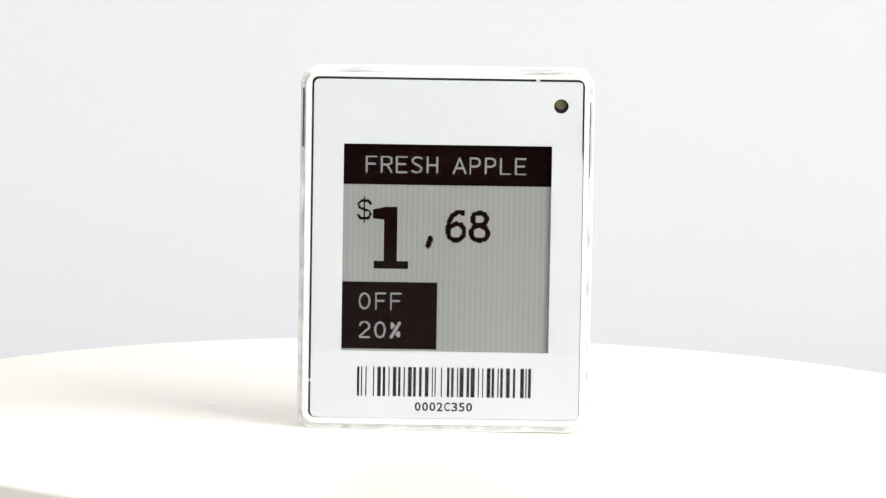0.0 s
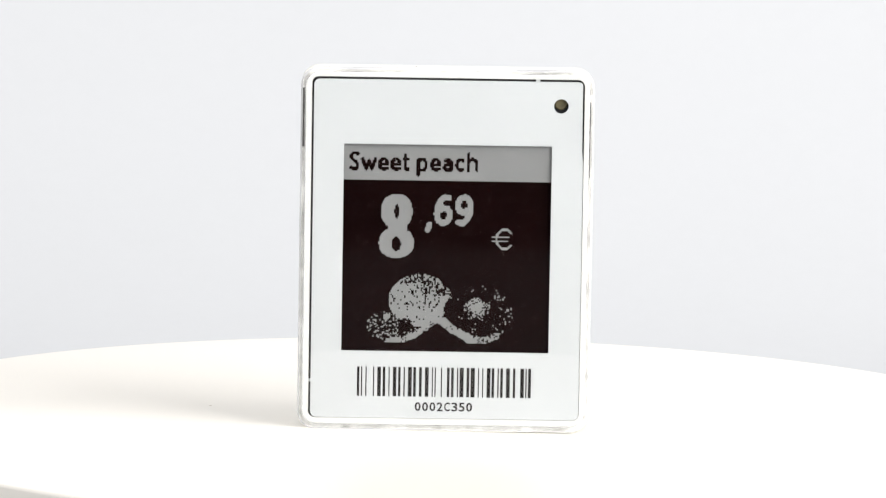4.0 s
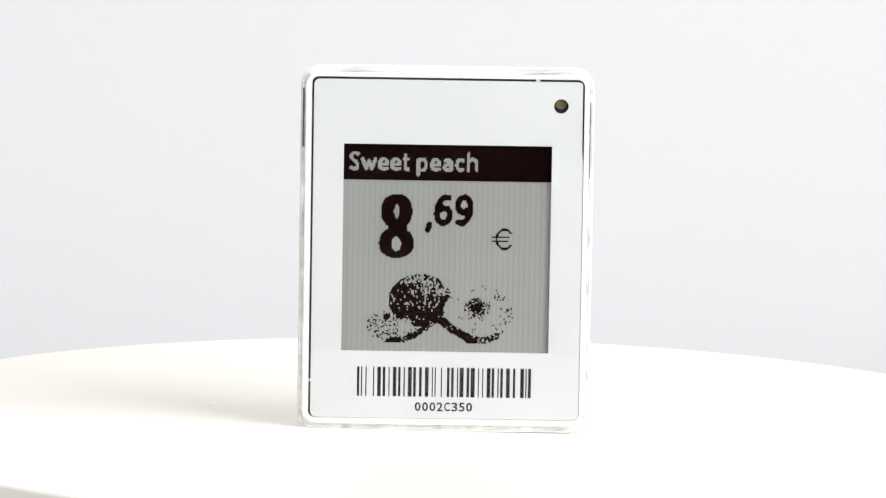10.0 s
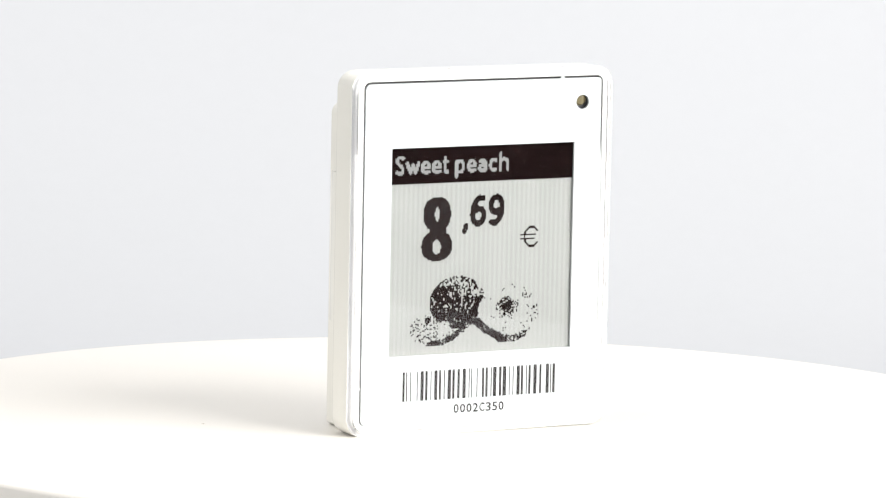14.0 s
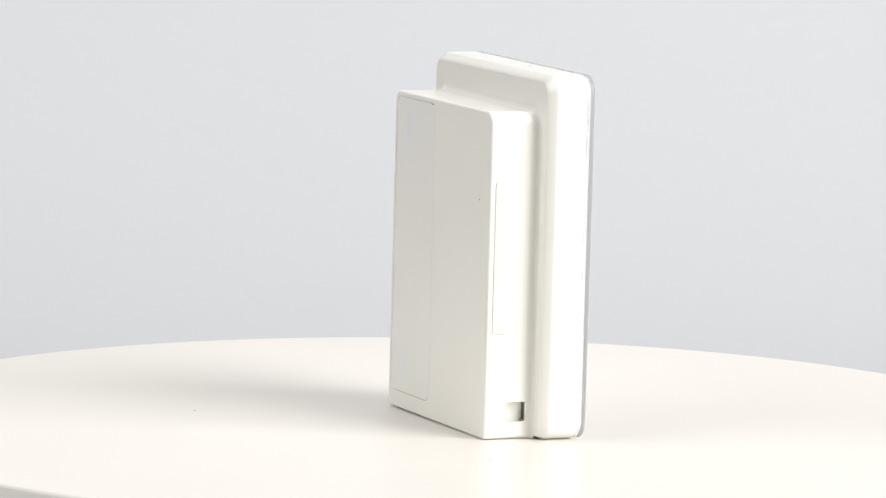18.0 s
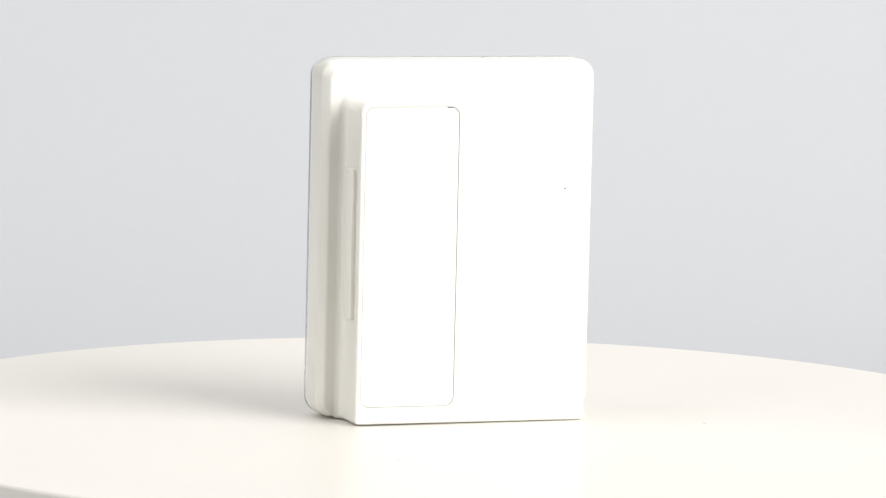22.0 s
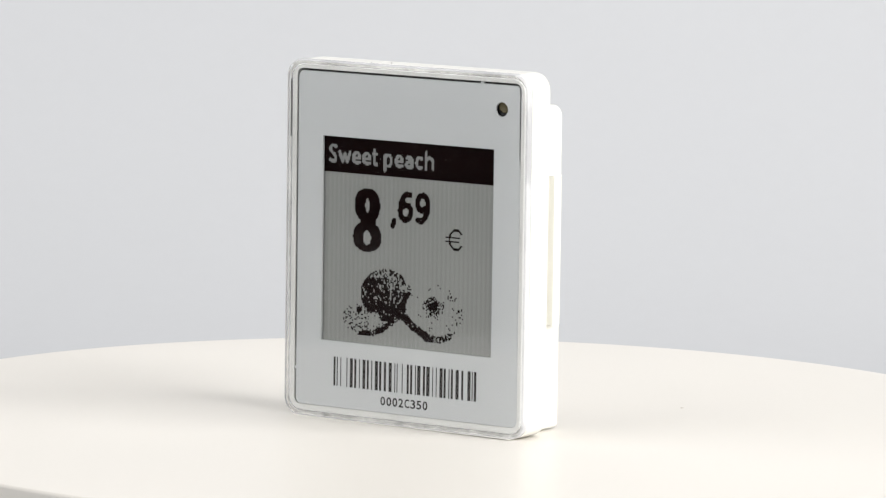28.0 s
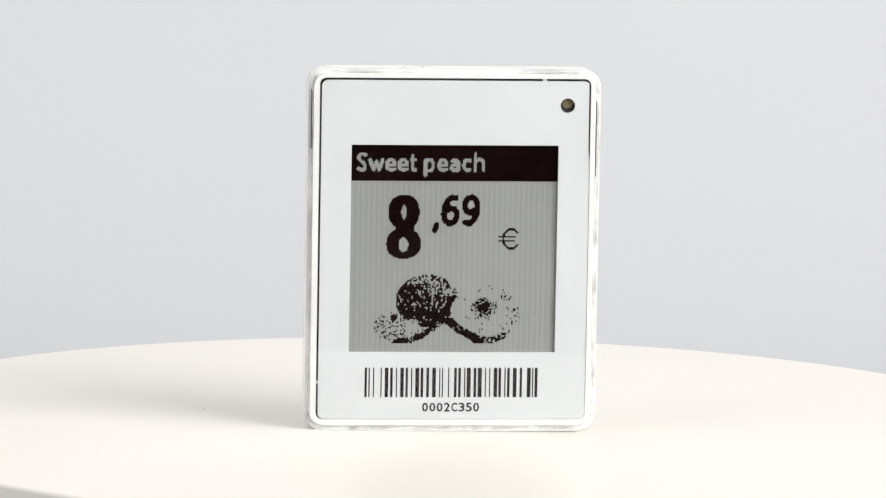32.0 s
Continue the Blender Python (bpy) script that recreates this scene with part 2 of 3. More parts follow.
# ---- the turntable ----
def build_turntable():
    table = tagged(new("turntable"), "round off-white display turntable with a rounded rim", "turntable")
    r, f = 82.2, 0.5
    prof = [(0.5, 0.0), (40, 0.0), (80, 0.0)]
    for k in range(7):
        w = radians(90 * k / 6)
        prof.append((r - f + f * math.sin(w), -f + f * math.cos(w)))
    prof += [(r, -9.0), (r - 0.8, -10.0), (0.5, -10.0)]
    part("disc", turned(prof, 192), DISC, table, "off-white round turning disc", broad=True)
    base = [(0.5, -10.3), (66, -10.3), (68, -12), (72, -36), (71, -38.9), (0.5, -38.9)]
    part("base", turned(base), BASE, table, "grey-white motor base under the disc", broad=True)
    for u, v, s in ((-32.9, 9.0, 0.28), (17.5, 30.5, 0.3)):
        bm = bmesh.new()
        bmesh.ops.create_icosphere(bm, subdivisions=1, radius=s * MM)
        for p in bm.verts:
            p.co = Vector((u * MM + p.co.x, v * MM + p.co.y, p.co.z * 0.12))
        part("speck", bm, DUST, table, "tiny tan dust speck")
    return table


# ---- the price tag ----
U0, U1 = -20.76, 17.94          # housing sides
PANEL_U, PANEL_TOP = -1.282 - 13.75, 38.09   # panel window's upper corner
FRONT = -9.06                   # depth at which pigment lies at the panel's front


def lettering(text, x0, y0, x1, y1, bold=0.0):
    """The text as flat (vertices, faces), fitted to a box of panel millimetres, y down."""
    cu = bpy.data.curves.new("text", "FONT")
    cu.body, cu.resolution_u, cu.offset = text, 3, bold
    ob = new("text", cu)
    bpy.context.view_layer.update()
    me = bpy.data.meshes.new_from_object(ob.evaluated_get(bpy.context.evaluated_depsgraph_get()))
    bpy.data.objects.remove(ob)
    xs, ys = [v.co.x for v in me.vertices], [v.co.y for v in me.vertices]
    lo, hi, b, t = min(xs), max(xs), min(ys), max(ys)
    verts = [(x0 + (x - lo) / (hi - lo) * (x1 - x0), y1 - (y - b) / (t - b) * (y1 - y0)) for x, y in zip(xs, ys)]
    faces = [tuple(p.vertices) for p in me.polygons]
    bpy.data.meshes.remove(me)
    return verts, faces


def flat(name, pieces, depth, mat, parent, label="", u=PANEL_U, top=PANEL_TOP):
    """Thin pigment or print: pieces of (vertices, faces) at one depth, with a little thickness."""
    bm = bmesh.new()
    for verts, faces in pieces:
        vs = [bm.verts.new(((u + x) * MM, depth * MM, (top - y) * MM)) for x, y in verts]
        for f in faces:
            if len(set(f)) > 2:
                bm.faces.new([vs[k] for k in f])
    for f in bm.faces:
        f.normal_update()
        if f.normal.y > 0:
            f.normal_flip()
    me = bpy.data.meshes.new(name)
    bm.to_mesh(me)
    bm.free()
    me.materials.append(mat)
    ob = new(name, me)
    ob.parent = parent
    return tagged(ob, label) if label else ob


def rect(x0, y0, x1, y1):
    return [(x0, y0), (x1, y0), (x1, y1), (x0, y1)], [(0, 1, 2, 3)]


def dots(chance, x0, y0, x1, y1, cell, seed, runs=None):
    """A dithered picture: square dots of one cell where chance(x, y) says so; runs: how often a dot follows the one above it."""
    rnd = random.Random(seed)
    verts, faces, above = [], [], {}
    for j in range(int((y1 - y0) / cell)):
        for i in range(int((x1 - x0) / cell)):
            x, y = x0 + i * cell, y0 + j * cell
            pick = rnd.random()
            if runs and i in above and rnd.random() < runs(x, y):
                pick = above.pop(i)
            else:
                above[i] = pick
            if pick < chance(x, y):
                k = len(verts)
                verts += [(x, y), (x + cell, y), (x + cell, y + cell), (x, y + cell)]
                faces.append((k, k + 1, k + 2, k + 3))
    return verts, faces


def figure_eight(x, y):
    """A heavy 8 with a narrow upper eye and a drop-shaped lower one, in panel millimetres."""
    u, w = (x + 0.09 - 4.79) / 4.63, (y + 0.09 - 6.66) / 8.51
    def oval(cu, cw, ru, rw, n=2.3):
        return abs((u - cu) / ru) ** n + abs((w - cw) / rw) ** n < 1
    if oval(0.5, 0.27, 0.075, 0.11, 1.6) or oval(0.495, 0.78, 0.14 - 0.35 * max(0, 0.76 - w), 0.115, 2):
        return False
    return oval(0.5, 0.27, 0.445, 0.27) or oval(0.5, 0.765, 0.5, 0.235) or (0.25 < u < 0.8 and 0.44 < w < 0.57)


SIX = ((0.92, 0.03), (0.62, 0.0), (0.3, 0.12), (0.08, 0.36), (0.0, 0.66), (0.12, 0.9), (0.45, 1.0), (0.78, 0.95), (1.0, 0.78), (1.0, 0.6), (0.8, 0.44), (0.5, 0.41), (0.12, 0.54))
BOWL = ((0, 0), (0.66, 0), (0.95, 0.1), (1, 0.25), (0.95, 0.42), (0.66, 0.52), (0, 0.52))
OVAL = ((0.5, 0), (0.15, 0.12), (0, 0.38), (0, 0.62), (0.15, 0.88), (0.5, 1), (0.85, 0.88), (1, 0.62), (1, 0.38), (0.85, 0.12), (0.5, 0))
STROKES = {   # broken lines in a unit box, y down
    "S": [((1, 0.07), (0.65, 0), (0.28, 0.02), (0.02, 0.17), (0.05, 0.33), (0.35, 0.46), (0.7, 0.56), (0.97, 0.71), (0.95, 0.87), (0.7, 0.99), (0.35, 1), (0, 0.92))],
    "w": [((0, 0), (0.27, 1), (0.5, 0.2), (0.73, 1), (1, 0))],
    "e": [((0.05, 0.52), (1, 0.52), (0.98, 0.26), (0.75, 0.02), (0.42, 0), (0.12, 0.18), (0, 0.5), (0.12, 0.84), (0.45, 1), (0.75, 1), (0.97, 0.92))],
    "t": [((0.4, 0), (0.4, 0.78), (0.6, 1), (1, 0.98)), ((0, 0.27), (1, 0.27))],
    "p": [((0, 0), (0, 1)), ((0, 0.12), (0.35, 0), (0.75, 0.02), (1, 0.2), (1, 0.5), (0.75, 0.68), (0.3, 0.7), (0, 0.62))],
    "a": [((0.1, 0.08), (0.45, 0), (0.82, 0.06), (0.97, 0.28), (0.97, 1)), ((0.97, 0.44), (0.5, 0.46), (0.1, 0.6), (0.02, 0.8), (0.2, 0.98), (0.55, 0.98), (0.97, 0.82))],
    "c": [((1, 0.05), (0.6, 0), (0.25, 0.08), (0, 0.35), (0, 0.65), (0.25, 0.93), (0.6, 1), (1, 0.95))],
    "h": [((0, 0), (0, 1)), ((0, 0.46), (0.35, 0.34), (0.78, 0.36), (1, 0.52), (1, 1))],
    "6": [SIX], "9": [tuple((1 - x, 1 - y) for x, y in SIX)],
    "8": [tuple((0.5 + 0.42 * (x - 0.5) * 2, 0.46 * y) for x, y in OVAL), tuple((x, 0.46 + 0.54 * y) for x, y in OVAL)],
    ",": [((0.75, 0), (0.6, 0.5), (0.1, 1))],
    "\u20ac": [((1, 0.2), (0.8, 0), (0.48, 0), (0.27, 0.2), (0.2, 0.5), (0.27, 0.8), (0.48, 1), (0.8, 1), (1, 0.84)), ((0, 0.38), (0.9, 0.38)), ((0, 0.6), (0.82, 0.6))],
    "$": [((1, 0.26), (0.8, 0.14), (0.25, 0.14), (0, 0.28), (0.1, 0.43), (0.9, 0.58), (1, 0.72), (0.8, 0.87), (0.2, 0.87), (0, 0.76)), ((0.5, 0), (0.5, 1))],
    "F": [((0, 1), (0, 0), (1, 0)), ((0, 0.48), (0.85, 0.48))],
    "E": [((1, 0), (0, 0), (0, 1), (1, 1)), ((0, 0.48), (0.85, 0.48))],
    "R": [((0, 1), (0, 0)), BOWL, ((0.55, 0.52), (1, 1))],
    "P": [((0, 1), (0, 0)), BOWL],
    "H": [((0, 0), (0, 1)), ((1, 0), (1, 1)), ((0, 0.5), (1, 0.5))],
    "A": [((0, 1), (0.5, 0), (1, 1)), ((0.2, 0.68), (0.8, 0.68))],
    "L": [((0, 0), (0, 1), (1, 1))],
    "O": [OVAL], "0": [OVAL],
    "2": [((0, 0.2), (0.25, 0), (0.7, 0), (1, 0.18), (0.95, 0.4), (0, 0.92), (0, 1), (1, 1))],
    "%": [((1, 0), (0, 1)), ((0.12, 0.08), (0.12, 0.32), (0.3, 0.2), (0.12, 0.08)), ((0.88, 0.68), (0.88, 0.92), (0.7, 0.8), (0.88, 0.68))],
}


def drawn(c, x0, y0, x1, y1, half, cell=0.181):
    """A character drawn with a round pen in the square dots of the panel, fitted to a box."""
    lines = [[(x0 + half + a * (x1 - x0 - 2 * half), y0 + half + b * (y1 - y0 - 2 * half)) for a, b in pts] for pts in STROKES[c]]
    return dots(lambda x, y: min(near_line(x + cell / 2, y + cell / 2, pts) for pts in lines) < half,
                math.floor(x0 / cell) * cell - cell, math.floor(y0 / cell) * cell - cell, x1 + 2.01 * cell, y1 + 2.01 * cell, cell, 1)


def near_line(x, y, pts):
    """The distance from a place to a broken line."""
    best = 9.0
    for (ax, ay), (bx, by) in zip(pts, pts[1:]):
        k = max(0, min(1, ((x - ax) * (bx - ax) + (y - ay) * (by - ay)) / ((bx - ax) ** 2 + (by - ay) ** 2)))
        best = min(best, math.hypot(x - ax - k * (bx - ax), y - ay - k * (by - ay)))
    return best


def peaches(x, y):
    """How dark the picture of three fruits is at a place of the panel."""
    def inside(cx, cy, rx, ry):
        return ((x - cx) / rx) ** 2 + ((y - cy) / ry) ** 2
    lump = noise.noise(Vector((x * 2.6, y * 1.2, 3.0)))
    big, small, right = inside(10.3, 20.75, 4.2, 3.55), inside(6.5, 24.2, 3.3, 2.05), inside(18.0, 22.4, 4.7, 3.75)
    d = 0.0
    if right < 1:
        d = 0.012 + 0.03 * (right > 0.55) + 0.07 * (x > 20.0 and right > 0.4)
        if y > 24.0 and 14 < x < 19.5:
            d = 0.02
    if small < 1:
        d = (0.25 if x < 7.6 else 0.03) + 0.25 * max(0, lump) * (x < 8.2)
    if big < 1 and inside(17.6, 22.3, 4.3, 3.6) > 0.95:
        d = 0.82 + 0.5 * lump
        if x < 8.9 + lump:
            d = 0.95 + 0.3 * lump
        if y < 18.5 + 0.5 * lump:
            d = 0.48 + 0.6 * lump
        if x > 10.4 and 18.3 < y < 20.0:
            d = 0.46 + 0.7 * lump
        if x > 12.4 and y > 20.0 or y > 22.3:
            d = 0.95
        if small < 0.75 and y > 23.2:
            d = 0.12
    pit = inside(17.85, 21.65, 1.7, 1.5)
    if pit < 1:
        d = 1.0 - 0.9 * pit + 0.5 * lump
    if inside(5.9, 22.9, 0.5, 0.4) < 1:
        d = 0.95
    if near_line(x, y, ((12.4, 23.3), (10.8, 24.4), (9.7, 25.3), (8.2, 26.0), (6.2, 26.25))) < 0.42 + 0.25 * lump:
        d = 0.94
    if near_line(x, y, ((12.8, 23.0), (14.5, 24.5), (16.0, 25.35), (17.1, 25.85), (18.3, 26.1))) < 0.55 + 0.25 * lump:
        d = 0.95
    if near_line(x, y, ((18.3, 26.05), (19.3, 25.85), (20.6, 25.3))) < 0.42:
        d = 0.72
    return d


def bar_code(parent):
    """Print on the card: upright bars as (start, width)."""
    bars = ((-12.84, 0.25), (-12.32, 0.1), (-11.72, 0.08), (-10.71, 0.08), (-10.16, 0.42), (-9.44, 0.28), (-8.66, 0.08), (-8.09, 0.41),
            (-7.38, 0.25), (-6.66, 0.1), (-6.08, 0.45), (-5.38, 0.3), (-4.61, 0.3), (-3.83, 0.43), (-2.9, 0.08), (-2.53, 0.08), (-1.7, 0.08),
            (-0.9, 0.28), (-0.35, 0.28), (0.43, 0.1), (0.78, 0.47), (1.7, 0.3), (2.25, 0.48), (3.21, 0.08), (3.78, 0.08), (4.38, 0.43),
            (5.03, 0.28), (5.81, 0.1), (6.19, 0.27), (6.94, 0.45), (7.86, 0.25), (8.84, 0.43), (9.52, 0.1), (9.87, 0.32))
    for a, w in bars:
        flat("bar", [rect(a - 0.03, -8.38, a + w + 0.03, -4.43)], -9.475, PRINT, parent, u=0, top=0)


def build_price_tag():
    tag = tagged(new("electronic_price_tag"), "white plastic electronic shelf price tag standing on the turntable", "price tag")
    # housing: a shallow tray with a chamfered back
    rings = [(-8.94, rounded(U0 + 0.06, U1 - 0.06, 0.04, 48.13, 2.3)), (-8.85, rounded(U0, U1, -0.06, 48.18, 2.35)), (-4.9, rounded(U0, U1, -0.06, 48.18, 2.35)),
             (-4.65, rounded(U0 + 0.08, U1 - 0.08, 0.0, 48.10, 2.28)), (-4.0, rounded(U0 + 0.65, U1 - 0.65, 0.24, 47.52, 1.8)), (-3.72, rounded(U0 + 0.88, U1 - 0.88, 0.36, 47.30, 1.65)),
             (-3.58, rounded(U0 + 1.15, U1 - 1.15, 0.46, 47.04, 1.5))]
    tray = carved(loft(rings), [edged(-19.33, 16.66, 1.47, 46.96, -12, -7.6, 0.9)], PLASTIC)
    part("housing", tray, PLASTIC, tag, "white plastic front housing with a chamfered back")
    lip = loft([(-9.50, rounded(U0 + 0.75, U1 - 0.75, 0.75, 47.50, 1.8)), (-9.40, rounded(U0 + 0.62, U1 - 0.62, 0.62, 47.58, 1.9)), (-8.95, rounded(U0 + 0.62, U1 - 0.62, 0.62, 47.58, 1.9))])
    part("inner_frame", carved(lip, [edged(-19.33, 16.66, 1.47, 46.96, -12, -7.6, 0.9)], FRAME), FRAME, tag, "pale grey frame under the clear cover")
    # added unseen tray, dark so that the gaps round the card look shaded
    part("gap_backing", edged(-19.30, 16.63, 1.5, 46.93, -8.22, -7.65, 0.9), GAP_SHADE, tag, "added dark tray that shades the gaps round the card")
    # card with a window for the panel and a round hole for the lamp
    w0, w1, h0, h1 = PANEL_U, PANEL_U + 27.5, PANEL_TOP - 27.63, PANEL_TOP
    card = carved(edged(-19.05, 16.60, 1.52, 46.64, -9.46, -9.12, 0.8), [block(w0, w1, -11, -7, h0, h1), loft([(-11, ring_points(13.58, 43.42, 0.97)), (-7, ring_points(13.58, 43.42, 0.97))]),
                  loft([(-11, [(16.40, 48), (17.2, 48), (17.2, 35.6), (16.62, 35.6), (16.44, 37.5)]), (-7, [(16.40, 48), (17.2, 48), (17.2, 35.6), (16.62, 35.6), (16.44, 37.5)])])], CARD)
    face = part("front_card", card, CARD, tag, "white printed card with a square window")
    bar_code(face)
    flat("serial_lettering", [lettering(c, -5.15 + 0.975 * k, -3.70, -5.15 + 0.975 * k + 0.79, -2.50, 0.02) for k, c in enumerate("0002C350")], -9.475, PRINT, face, u=0, top=0)
    # a dark backing stands in for the shade below the lamp in its hole
    part("led_shade", edged(12.3, 14.9, 42.1, 44.7, -8.7, -8.3, 0.3), GAP_SHADE, tag, "dark backing for the shade in the lamp hole")
    dome = loft([(-9.02, ring_points(13.55, 43.84, 0.2)), (-9.0, ring_points(13.55, 43.82, 0.5)), (-8.93, ring_points(13.55, 43.80, 0.75)), (-8.72, ring_points(13.55, 43.78, 0.9))])
    part("led", dome, LED, tag, "olive-brown indicator lamp in its hole")
    # dark strips stand in for shade where the card stops short of the housing
    for pts in (((-18.9, 46.93), (16.3, 46.93), (16.3, 46.4), (-18.9, 46.4)), ((-19.30, 46.2), (-18.7, 46.2), (-18.7, 2.2), (-19.30, 2.2)),
                ((16.1, 46.2), (16.65, 46.2), (16.65, 35.5), (16.1, 35.5))):
        part("gap_strip", loft([(-9.08, pts), (-8.6, pts)]), GAP_SHADE, tag, "dark strip behind the card's edge for the gap's shade", False)
    for u0, u1, z0, z1 in ((-19.33, -18.9, 6.25, 6.6), (10.2, 10.75, 46.5, 46.96)):
        part("card_tab", edged(u0, u1, z0, z1, -9.42, -9.1, 0.08, n=3), CARD, tag, "small white tab across the gap")
    # clear cover
    # added lip that darkens the gap below, as the cover casts no shadow
    part("shade_lip", edged(U0 + 2.2, U1 - 2.2, -0.10, -0.045, -10.05, -8.9, 0.01, n=3), PLASTIC, tag, "added thin white lip that shades the gap under the cover")
    # added band, its colour carrying the grey streaks refracted in the rim
    rim_band = carved(edged(U0 + 0.07, U1 - 0.07, 0.05, 48.11, -8.985, -8.955, 2.28), [edged(U0 + 0.6, U1 - 0.6, 0.6, 47.6, -12, -7, 1.93)], RIM_STREAKS)
    part("rim_streak_band", rim_band, RIM_STREAKS, tag, "added greyish band painted with the clear rim's streaks")
    cover = carved(edged(U0 - 0.02, U1 + 0.02, -0.04, 48.20, -10.2, -9.0, 2.36, front=0.45),
                   [edged(U0 + 0.58, U1 - 0.58, 0.58, 47.62, -9.62, -7, 1.95, front=0.1)], ACRYLIC)
    cover = part("clear_cover", cover, ACRYLIC, tag, "clear acrylic front cover with rounded edges")
    cover.data.materials.append(EDGE)
    for p in cover.data.polygons:      # the cut edge of the sheet is matt
        u, z = p.center.x / MM - (U0 + U1) / 2, p.center.z / MM - 24.1
        outward = p.normal.x * u / 19.35 + p.normal.z * z / 24.1
        if abs(p.normal.y) < 0.9 and outward > 0 and max(abs(u) / 19.35, abs(z) / 24.1) > 0.93:
            p.material_index = 1
    cover.visible_shadow = False
    # dark strips set into the clear rim stand in for shaded gaps seen through it
    for v0, v1, u0, u1, z0, z1 in ((-9.30, -9.25, U0 + 0.32, U0 + 0.46, 37.6, 45.4), (-9.30, -9.25, U1 - 0.55, U1 - 0.44, 34.0, 44.0),
                                   (-9.30, -9.20, 7.5, 12.7, 47.84, 47.96), (-9.30, -9.20, 13.6, 15.2, 47.86, 47.96), (-9.30, -9.20, -15.6, -10.9, 47.88, 47.96)):
        part("rim_streak", block(u0, u1, v0, v1, z0, z1), STREAK, tag, "thin dark strip in the clear rim for its gap's shade", False)
    # rear block with side rails, a pocket, a battery door
    cove = [(-3.62, 0.95), (-3.48, 0.62), (-3.26, 0.36), (-2.98, 0.17), (-2.66, 0.05), (-2.4, 0.0)]
    rings = [(v, rounded(-17.56 - d, 14.85 + d, -0.05, 43.2 + d, 1.5 + d, 0.6, 9)) for v, d in cove]
    for k in range(8):
        w = radians(90 * k / 7)
        i, d = 0.35 * (1 - math.cos(w)), 0.35 * (1 - math.sin(w))
        rings.append((3.21 - d, rounded(-17.56 + i, 14.85 - i, -0.05 + i, 43.2 - i, 1.5 - i, 0.6 - i, 9)))
    back = loft(rings)
    back = carved(back, [edged(0.99, 14.12, 2.27, 42.52, 2.45, 6, 1.25), block(-19, -16.4, -2.70, 0.28, 2.24, 4.86), block(-17.25, -14.6, -3.1, -2.66, 2.35, 4.75)], PLASTIC)
    rear = part("rear_block", back, PLASTIC, tag, "white plastic rear block")
    part("battery_door", carved(edged(1.08, 14.07, 2.32, 42.47, 2.46, 3.20, 1.22, back=0.04, steps=2), [block(1.45, 2.75, 2.3, 3.4, 42.34, 43)], DOOR), DOOR, tag, "white battery door with a fine joint round it")
    for base, steps in ((-16.6, ((0.15, -17.66), (0.22, -18.0), (0.34, -18.08), (1.05, -18.06), (2.38, -17.68))), (13.8, ((-0.25, 15.5), (-0.2, 15.85), (-0.05, 15.95), (1.38, 15.95), (1.55, 15.88), (2.0, 15.5), (2.05, 15.2)))):
        rail = loft([(v, [(base, 14.0), (u, 14.0 + 0.06), (u, 34.1 - 0.06), (base, 34.1)]) for v, u in steps])
        part("side_rail", rail, PLASTIC, rear, "raised white guide rail with a sloping face")
    # a dark block stands in for the shade deep in the door's corner slot
    part("slot_shade", block(1.5, 2.7, 2.47, 2.95, 42.36, 42.50), GAP_SHADE, tag, "dark block for the shade in the slot by the battery door", False)
    for u, v, z, s in ((-14.13, 3.21, 31.39, 0.12), (16.6, -3.62, 9.6, 0.09), (-5.6, -7.4, 48.17, 0.1), (-8.2, -8.3, 48.17, 0.08)):
        bm = bmesh.new()
        bmesh.ops.create_icosphere(bm, subdivisions=2, radius=s * MM)
        for p in bm.verts:
            p.co = Vector((u * MM + p.co.x, v * MM + p.co.y * 0.3, z * MM + p.co.z))
        part("speck", bm, PRINT, tag, "tiny dark dot")
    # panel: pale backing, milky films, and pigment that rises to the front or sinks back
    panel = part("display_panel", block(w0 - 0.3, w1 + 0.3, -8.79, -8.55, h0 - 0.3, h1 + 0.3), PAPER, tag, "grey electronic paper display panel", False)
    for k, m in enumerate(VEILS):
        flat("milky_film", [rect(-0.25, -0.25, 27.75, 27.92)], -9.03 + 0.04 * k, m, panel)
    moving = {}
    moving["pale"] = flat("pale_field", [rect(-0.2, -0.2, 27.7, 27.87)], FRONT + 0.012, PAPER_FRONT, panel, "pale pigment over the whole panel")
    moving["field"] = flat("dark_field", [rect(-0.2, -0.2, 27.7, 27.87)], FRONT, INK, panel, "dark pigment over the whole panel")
    one = ([(5.45, 10.1), (3.95, 9.95), (3.95, 8.75), (5.0, 8.55), (5.45, 8.38), (7.2, 8.38), (7.2, 15.61), (8.71, 15.61), (8.71, 16.64), (4.14, 16.64), (4.14, 15.61), (5.45, 15.61)],
           [(0, 1, 2, 3, 4, 5), (0, 5, 6, 11), (11, 6, 7, 8, 9, 10)])
    first = flat("first_page", [rect(-0.1, -0.1, 27.6, 5.42), rect(-0.1, 18.41, 12.62, 27.36), one,
                                drawn("$", 1.86, 7.05, 3.79, 10.48, 0.14), drawn(",", 10.88, 12.15, 12.02, 13.85, 0.36),
                                drawn("6", 13.55, 8.62, 16.36, 13.05, 0.32), drawn("8", 16.66, 8.66, 19.5, 13.05, 0.32)], FRONT - 0.006, INK, panel, "dark offer page of the panel")
    def line(word, starts, ends, y0, y1, pen=0.125):
        flat("lettering", [drawn(c, a, y0, b, y1, pen, 0.0905) for c, a, b in zip(word, starts, ends)], FRONT - 0.016, PALE_INK, first, "pale lettering")
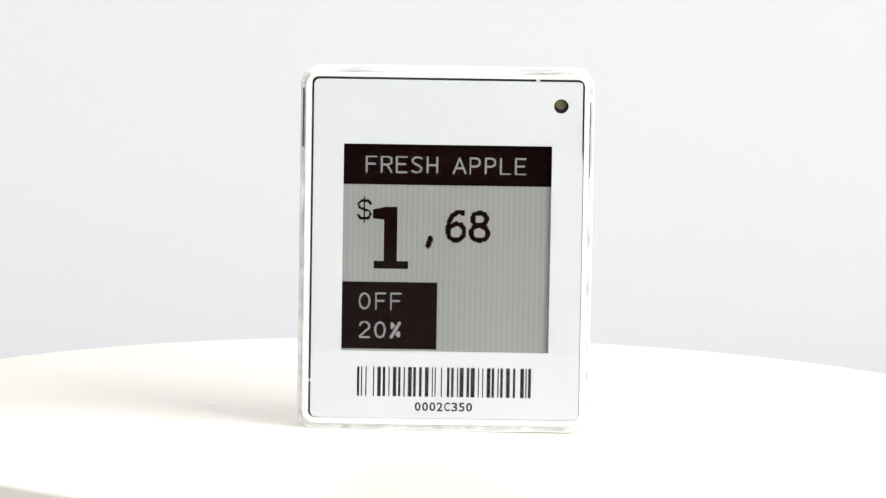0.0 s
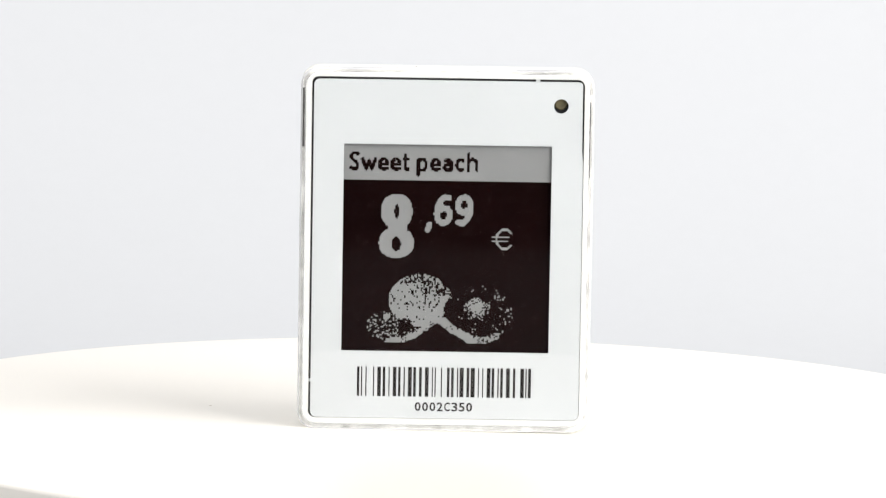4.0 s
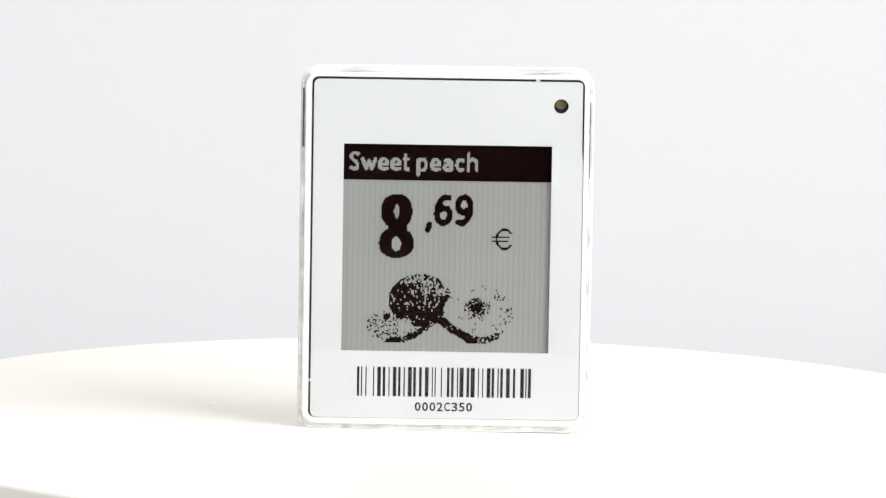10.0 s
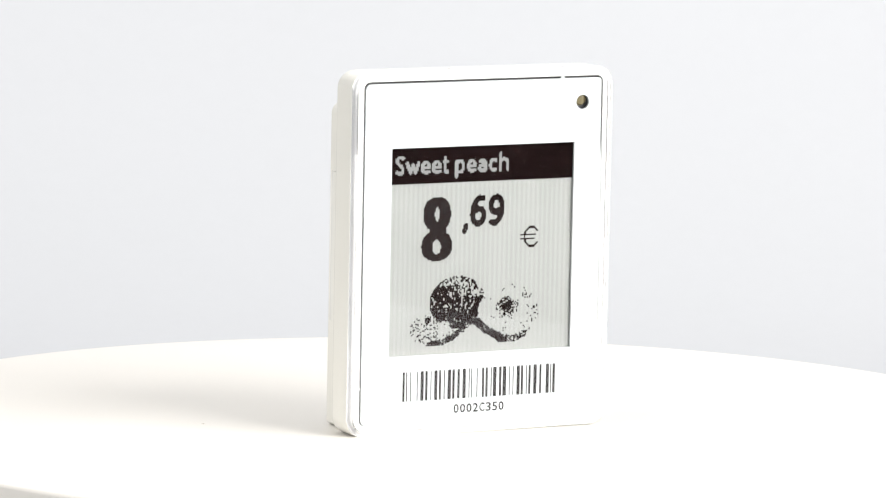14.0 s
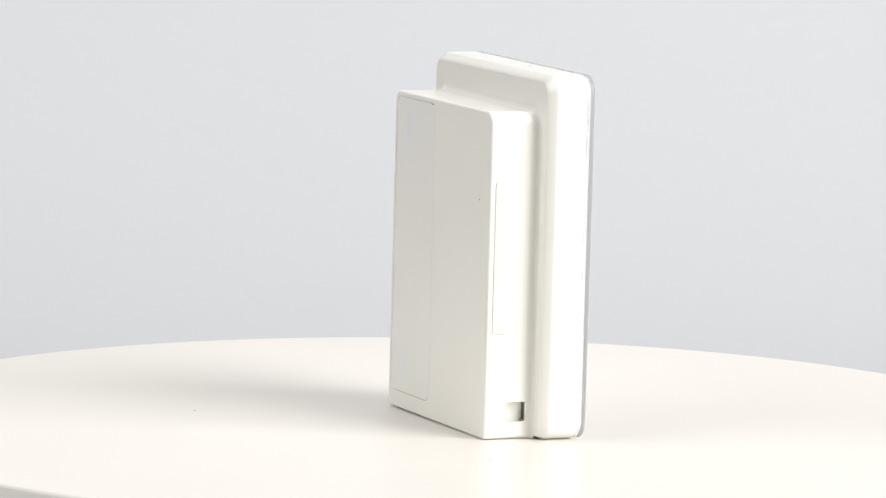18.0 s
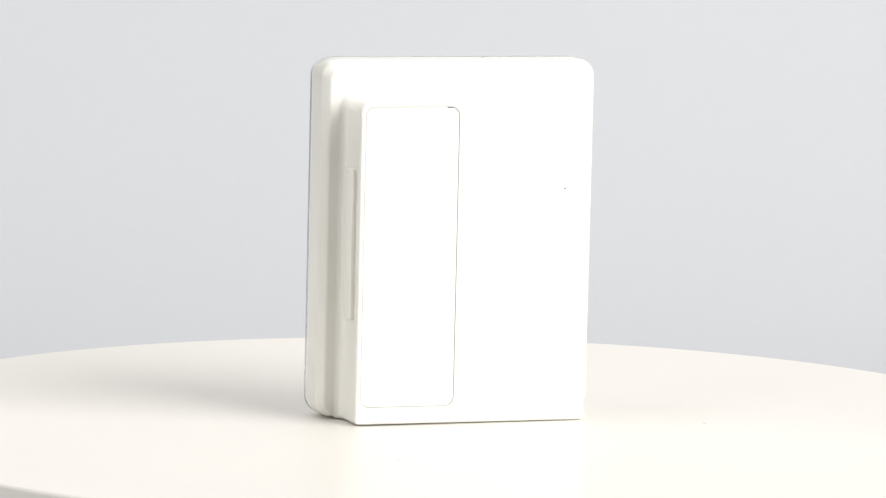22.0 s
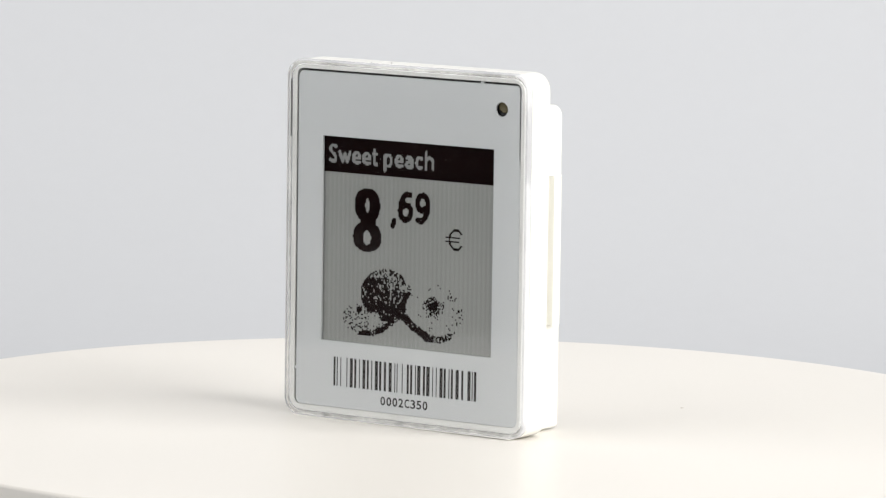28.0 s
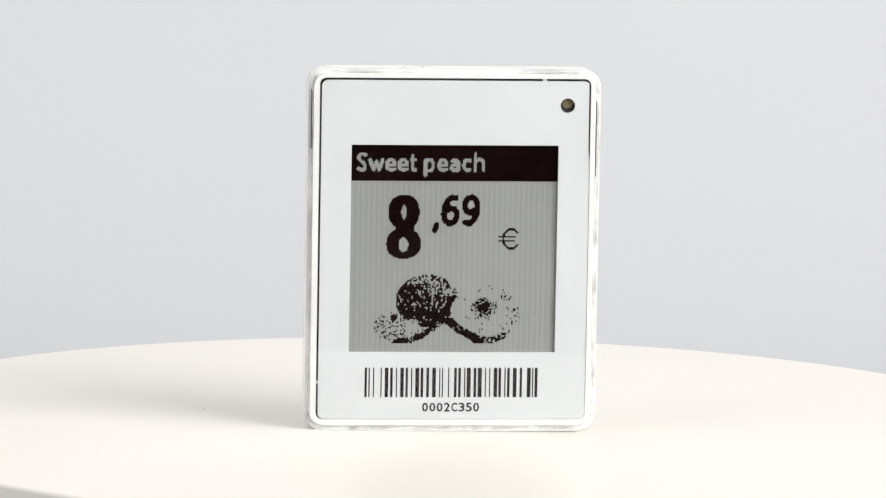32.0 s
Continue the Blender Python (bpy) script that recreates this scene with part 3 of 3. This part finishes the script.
    line("FRESH", (2.93, 4.87, 6.88, 8.95, 10.96), (4.44, 6.45, 8.46, 10.41, 12.47), 1.60, 3.86)
    line("APPLE", (14.40, 16.62, 18.63, 20.64, 22.65), (16.24, 18.12, 20.14, 22.10, 24.16), 1.66, 3.92)
    line("OFF", (2.23, 4.40, 6.40), (3.78, 5.86, 7.91), 19.83, 22.15)
    line("20", (2.31, 4.36), (3.82, 5.86), 23.67, 25.99)
    line("%", (6.40,), (7.91,), 23.67, 25.99, 0.2)
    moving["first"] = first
    fruit = dots(peaches, 3.0, 16.9, 23.1, 26.6, 0.181, 7, lambda x, y: 0.3 if 5.8 < x < 14.2 and y < 23 else 0.0)
    price = [dots(figure_eight, 4.706, 6.516, 9.6, 15.4, 0.181, 1), drawn(",", 10.82, 10.3, 11.88, 11.72, 0.34), drawn("6", 12.0, 6.6, 14.52, 10.86, 0.40),
             drawn("9", 14.77, 6.58, 17.28, 10.84, 0.40), drawn("\u20ac", 19.72, 11.1, 22.4, 13.85, 0.13)]
    title = rect(-0.1, -0.1, 27.6, 4.82)
    words = [drawn(c, a, y0, b, y1, 0.235) for c, a, b, y0, y1 in (
        ("S", 0.74, 2.10, 1.0, 3.62), ("w", 2.25, 4.40, 1.80, 3.56), ("e", 4.49, 5.95, 1.77, 3.60), ("e", 6.12, 7.58, 1.77, 3.60), ("t", 7.71, 8.72, 1.25, 3.60),
        ("p", 9.67, 11.10, 1.77, 4.28), ("e", 11.42, 12.86, 1.77, 3.60), ("a", 13.08, 14.45, 1.77, 3.60), ("c", 14.75, 15.95, 1.77, 3.60), ("h", 16.26, 17.82, 0.98, 3.56))]
    second = flat("second_page", [title, fruit, *price], FRONT - 0.006, INK, panel, "dark fruit offer page of the panel")
    flat("lettering", words, FRONT - 0.016, PALE_INK, second, "pale lettering")
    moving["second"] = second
    negative = flat("pale_page", [title, fruit, *price], FRONT - 0.01, PALE_INK, panel, "pale reversed fruit page of the panel")
    flat("lettering", words, FRONT - 0.020, INK, negative, "dark lettering")
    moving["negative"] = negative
    return tag, moving


build_room()
build_table()
build_backdrop()
TURNTABLE = build_turntable()
TAG, PIGMENT = build_price_tag()


# ---- what moves ----
def turning():
    """Seconds and degrees: still, one turn at an even pace, still."""
    rows = [(0.0, 0.73), (12.6, 0.73), (12.7, 0.89)]
    t = 13.0
    while t < 29.6:
        rows.append((t, 81.81 + 21.244 * (t - 16.5)))
        t += 0.5
    return rows + [(29.8, 364.4), (29.9, 366.1), (30.0, 366.37), (32.0, 366.37)]


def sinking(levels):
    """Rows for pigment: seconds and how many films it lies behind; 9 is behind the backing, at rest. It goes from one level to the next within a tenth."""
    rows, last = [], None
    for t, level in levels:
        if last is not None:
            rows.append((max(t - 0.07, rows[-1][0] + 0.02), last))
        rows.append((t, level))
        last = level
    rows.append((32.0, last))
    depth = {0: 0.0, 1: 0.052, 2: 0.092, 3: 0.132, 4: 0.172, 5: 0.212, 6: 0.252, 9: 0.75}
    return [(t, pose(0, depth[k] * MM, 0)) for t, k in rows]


def motions():
    turn = [(t, pose(0, 0, 0, 0, 0, a)) for t, a in turning()]
    lean = pose(0, 0, 0, 0, -0.248) @ pose(0, 0, 0, 0.298)
    walk(TAG, [(t, m @ lean) for t, m in turn])
    walk(TURNTABLE, [(t, pose(0, 0, -0.17 * MM) @ m) for t, m in turn])
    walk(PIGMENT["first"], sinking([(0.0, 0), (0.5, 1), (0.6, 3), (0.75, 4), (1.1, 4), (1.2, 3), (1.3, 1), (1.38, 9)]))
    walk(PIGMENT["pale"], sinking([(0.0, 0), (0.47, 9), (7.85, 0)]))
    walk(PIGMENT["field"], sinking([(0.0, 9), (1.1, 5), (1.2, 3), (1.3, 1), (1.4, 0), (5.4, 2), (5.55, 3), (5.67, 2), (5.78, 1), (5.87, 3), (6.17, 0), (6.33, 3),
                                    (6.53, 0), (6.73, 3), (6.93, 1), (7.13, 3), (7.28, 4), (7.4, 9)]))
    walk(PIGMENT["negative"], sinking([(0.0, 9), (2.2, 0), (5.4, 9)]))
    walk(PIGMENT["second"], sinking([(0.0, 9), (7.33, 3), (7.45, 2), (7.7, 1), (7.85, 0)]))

motions()
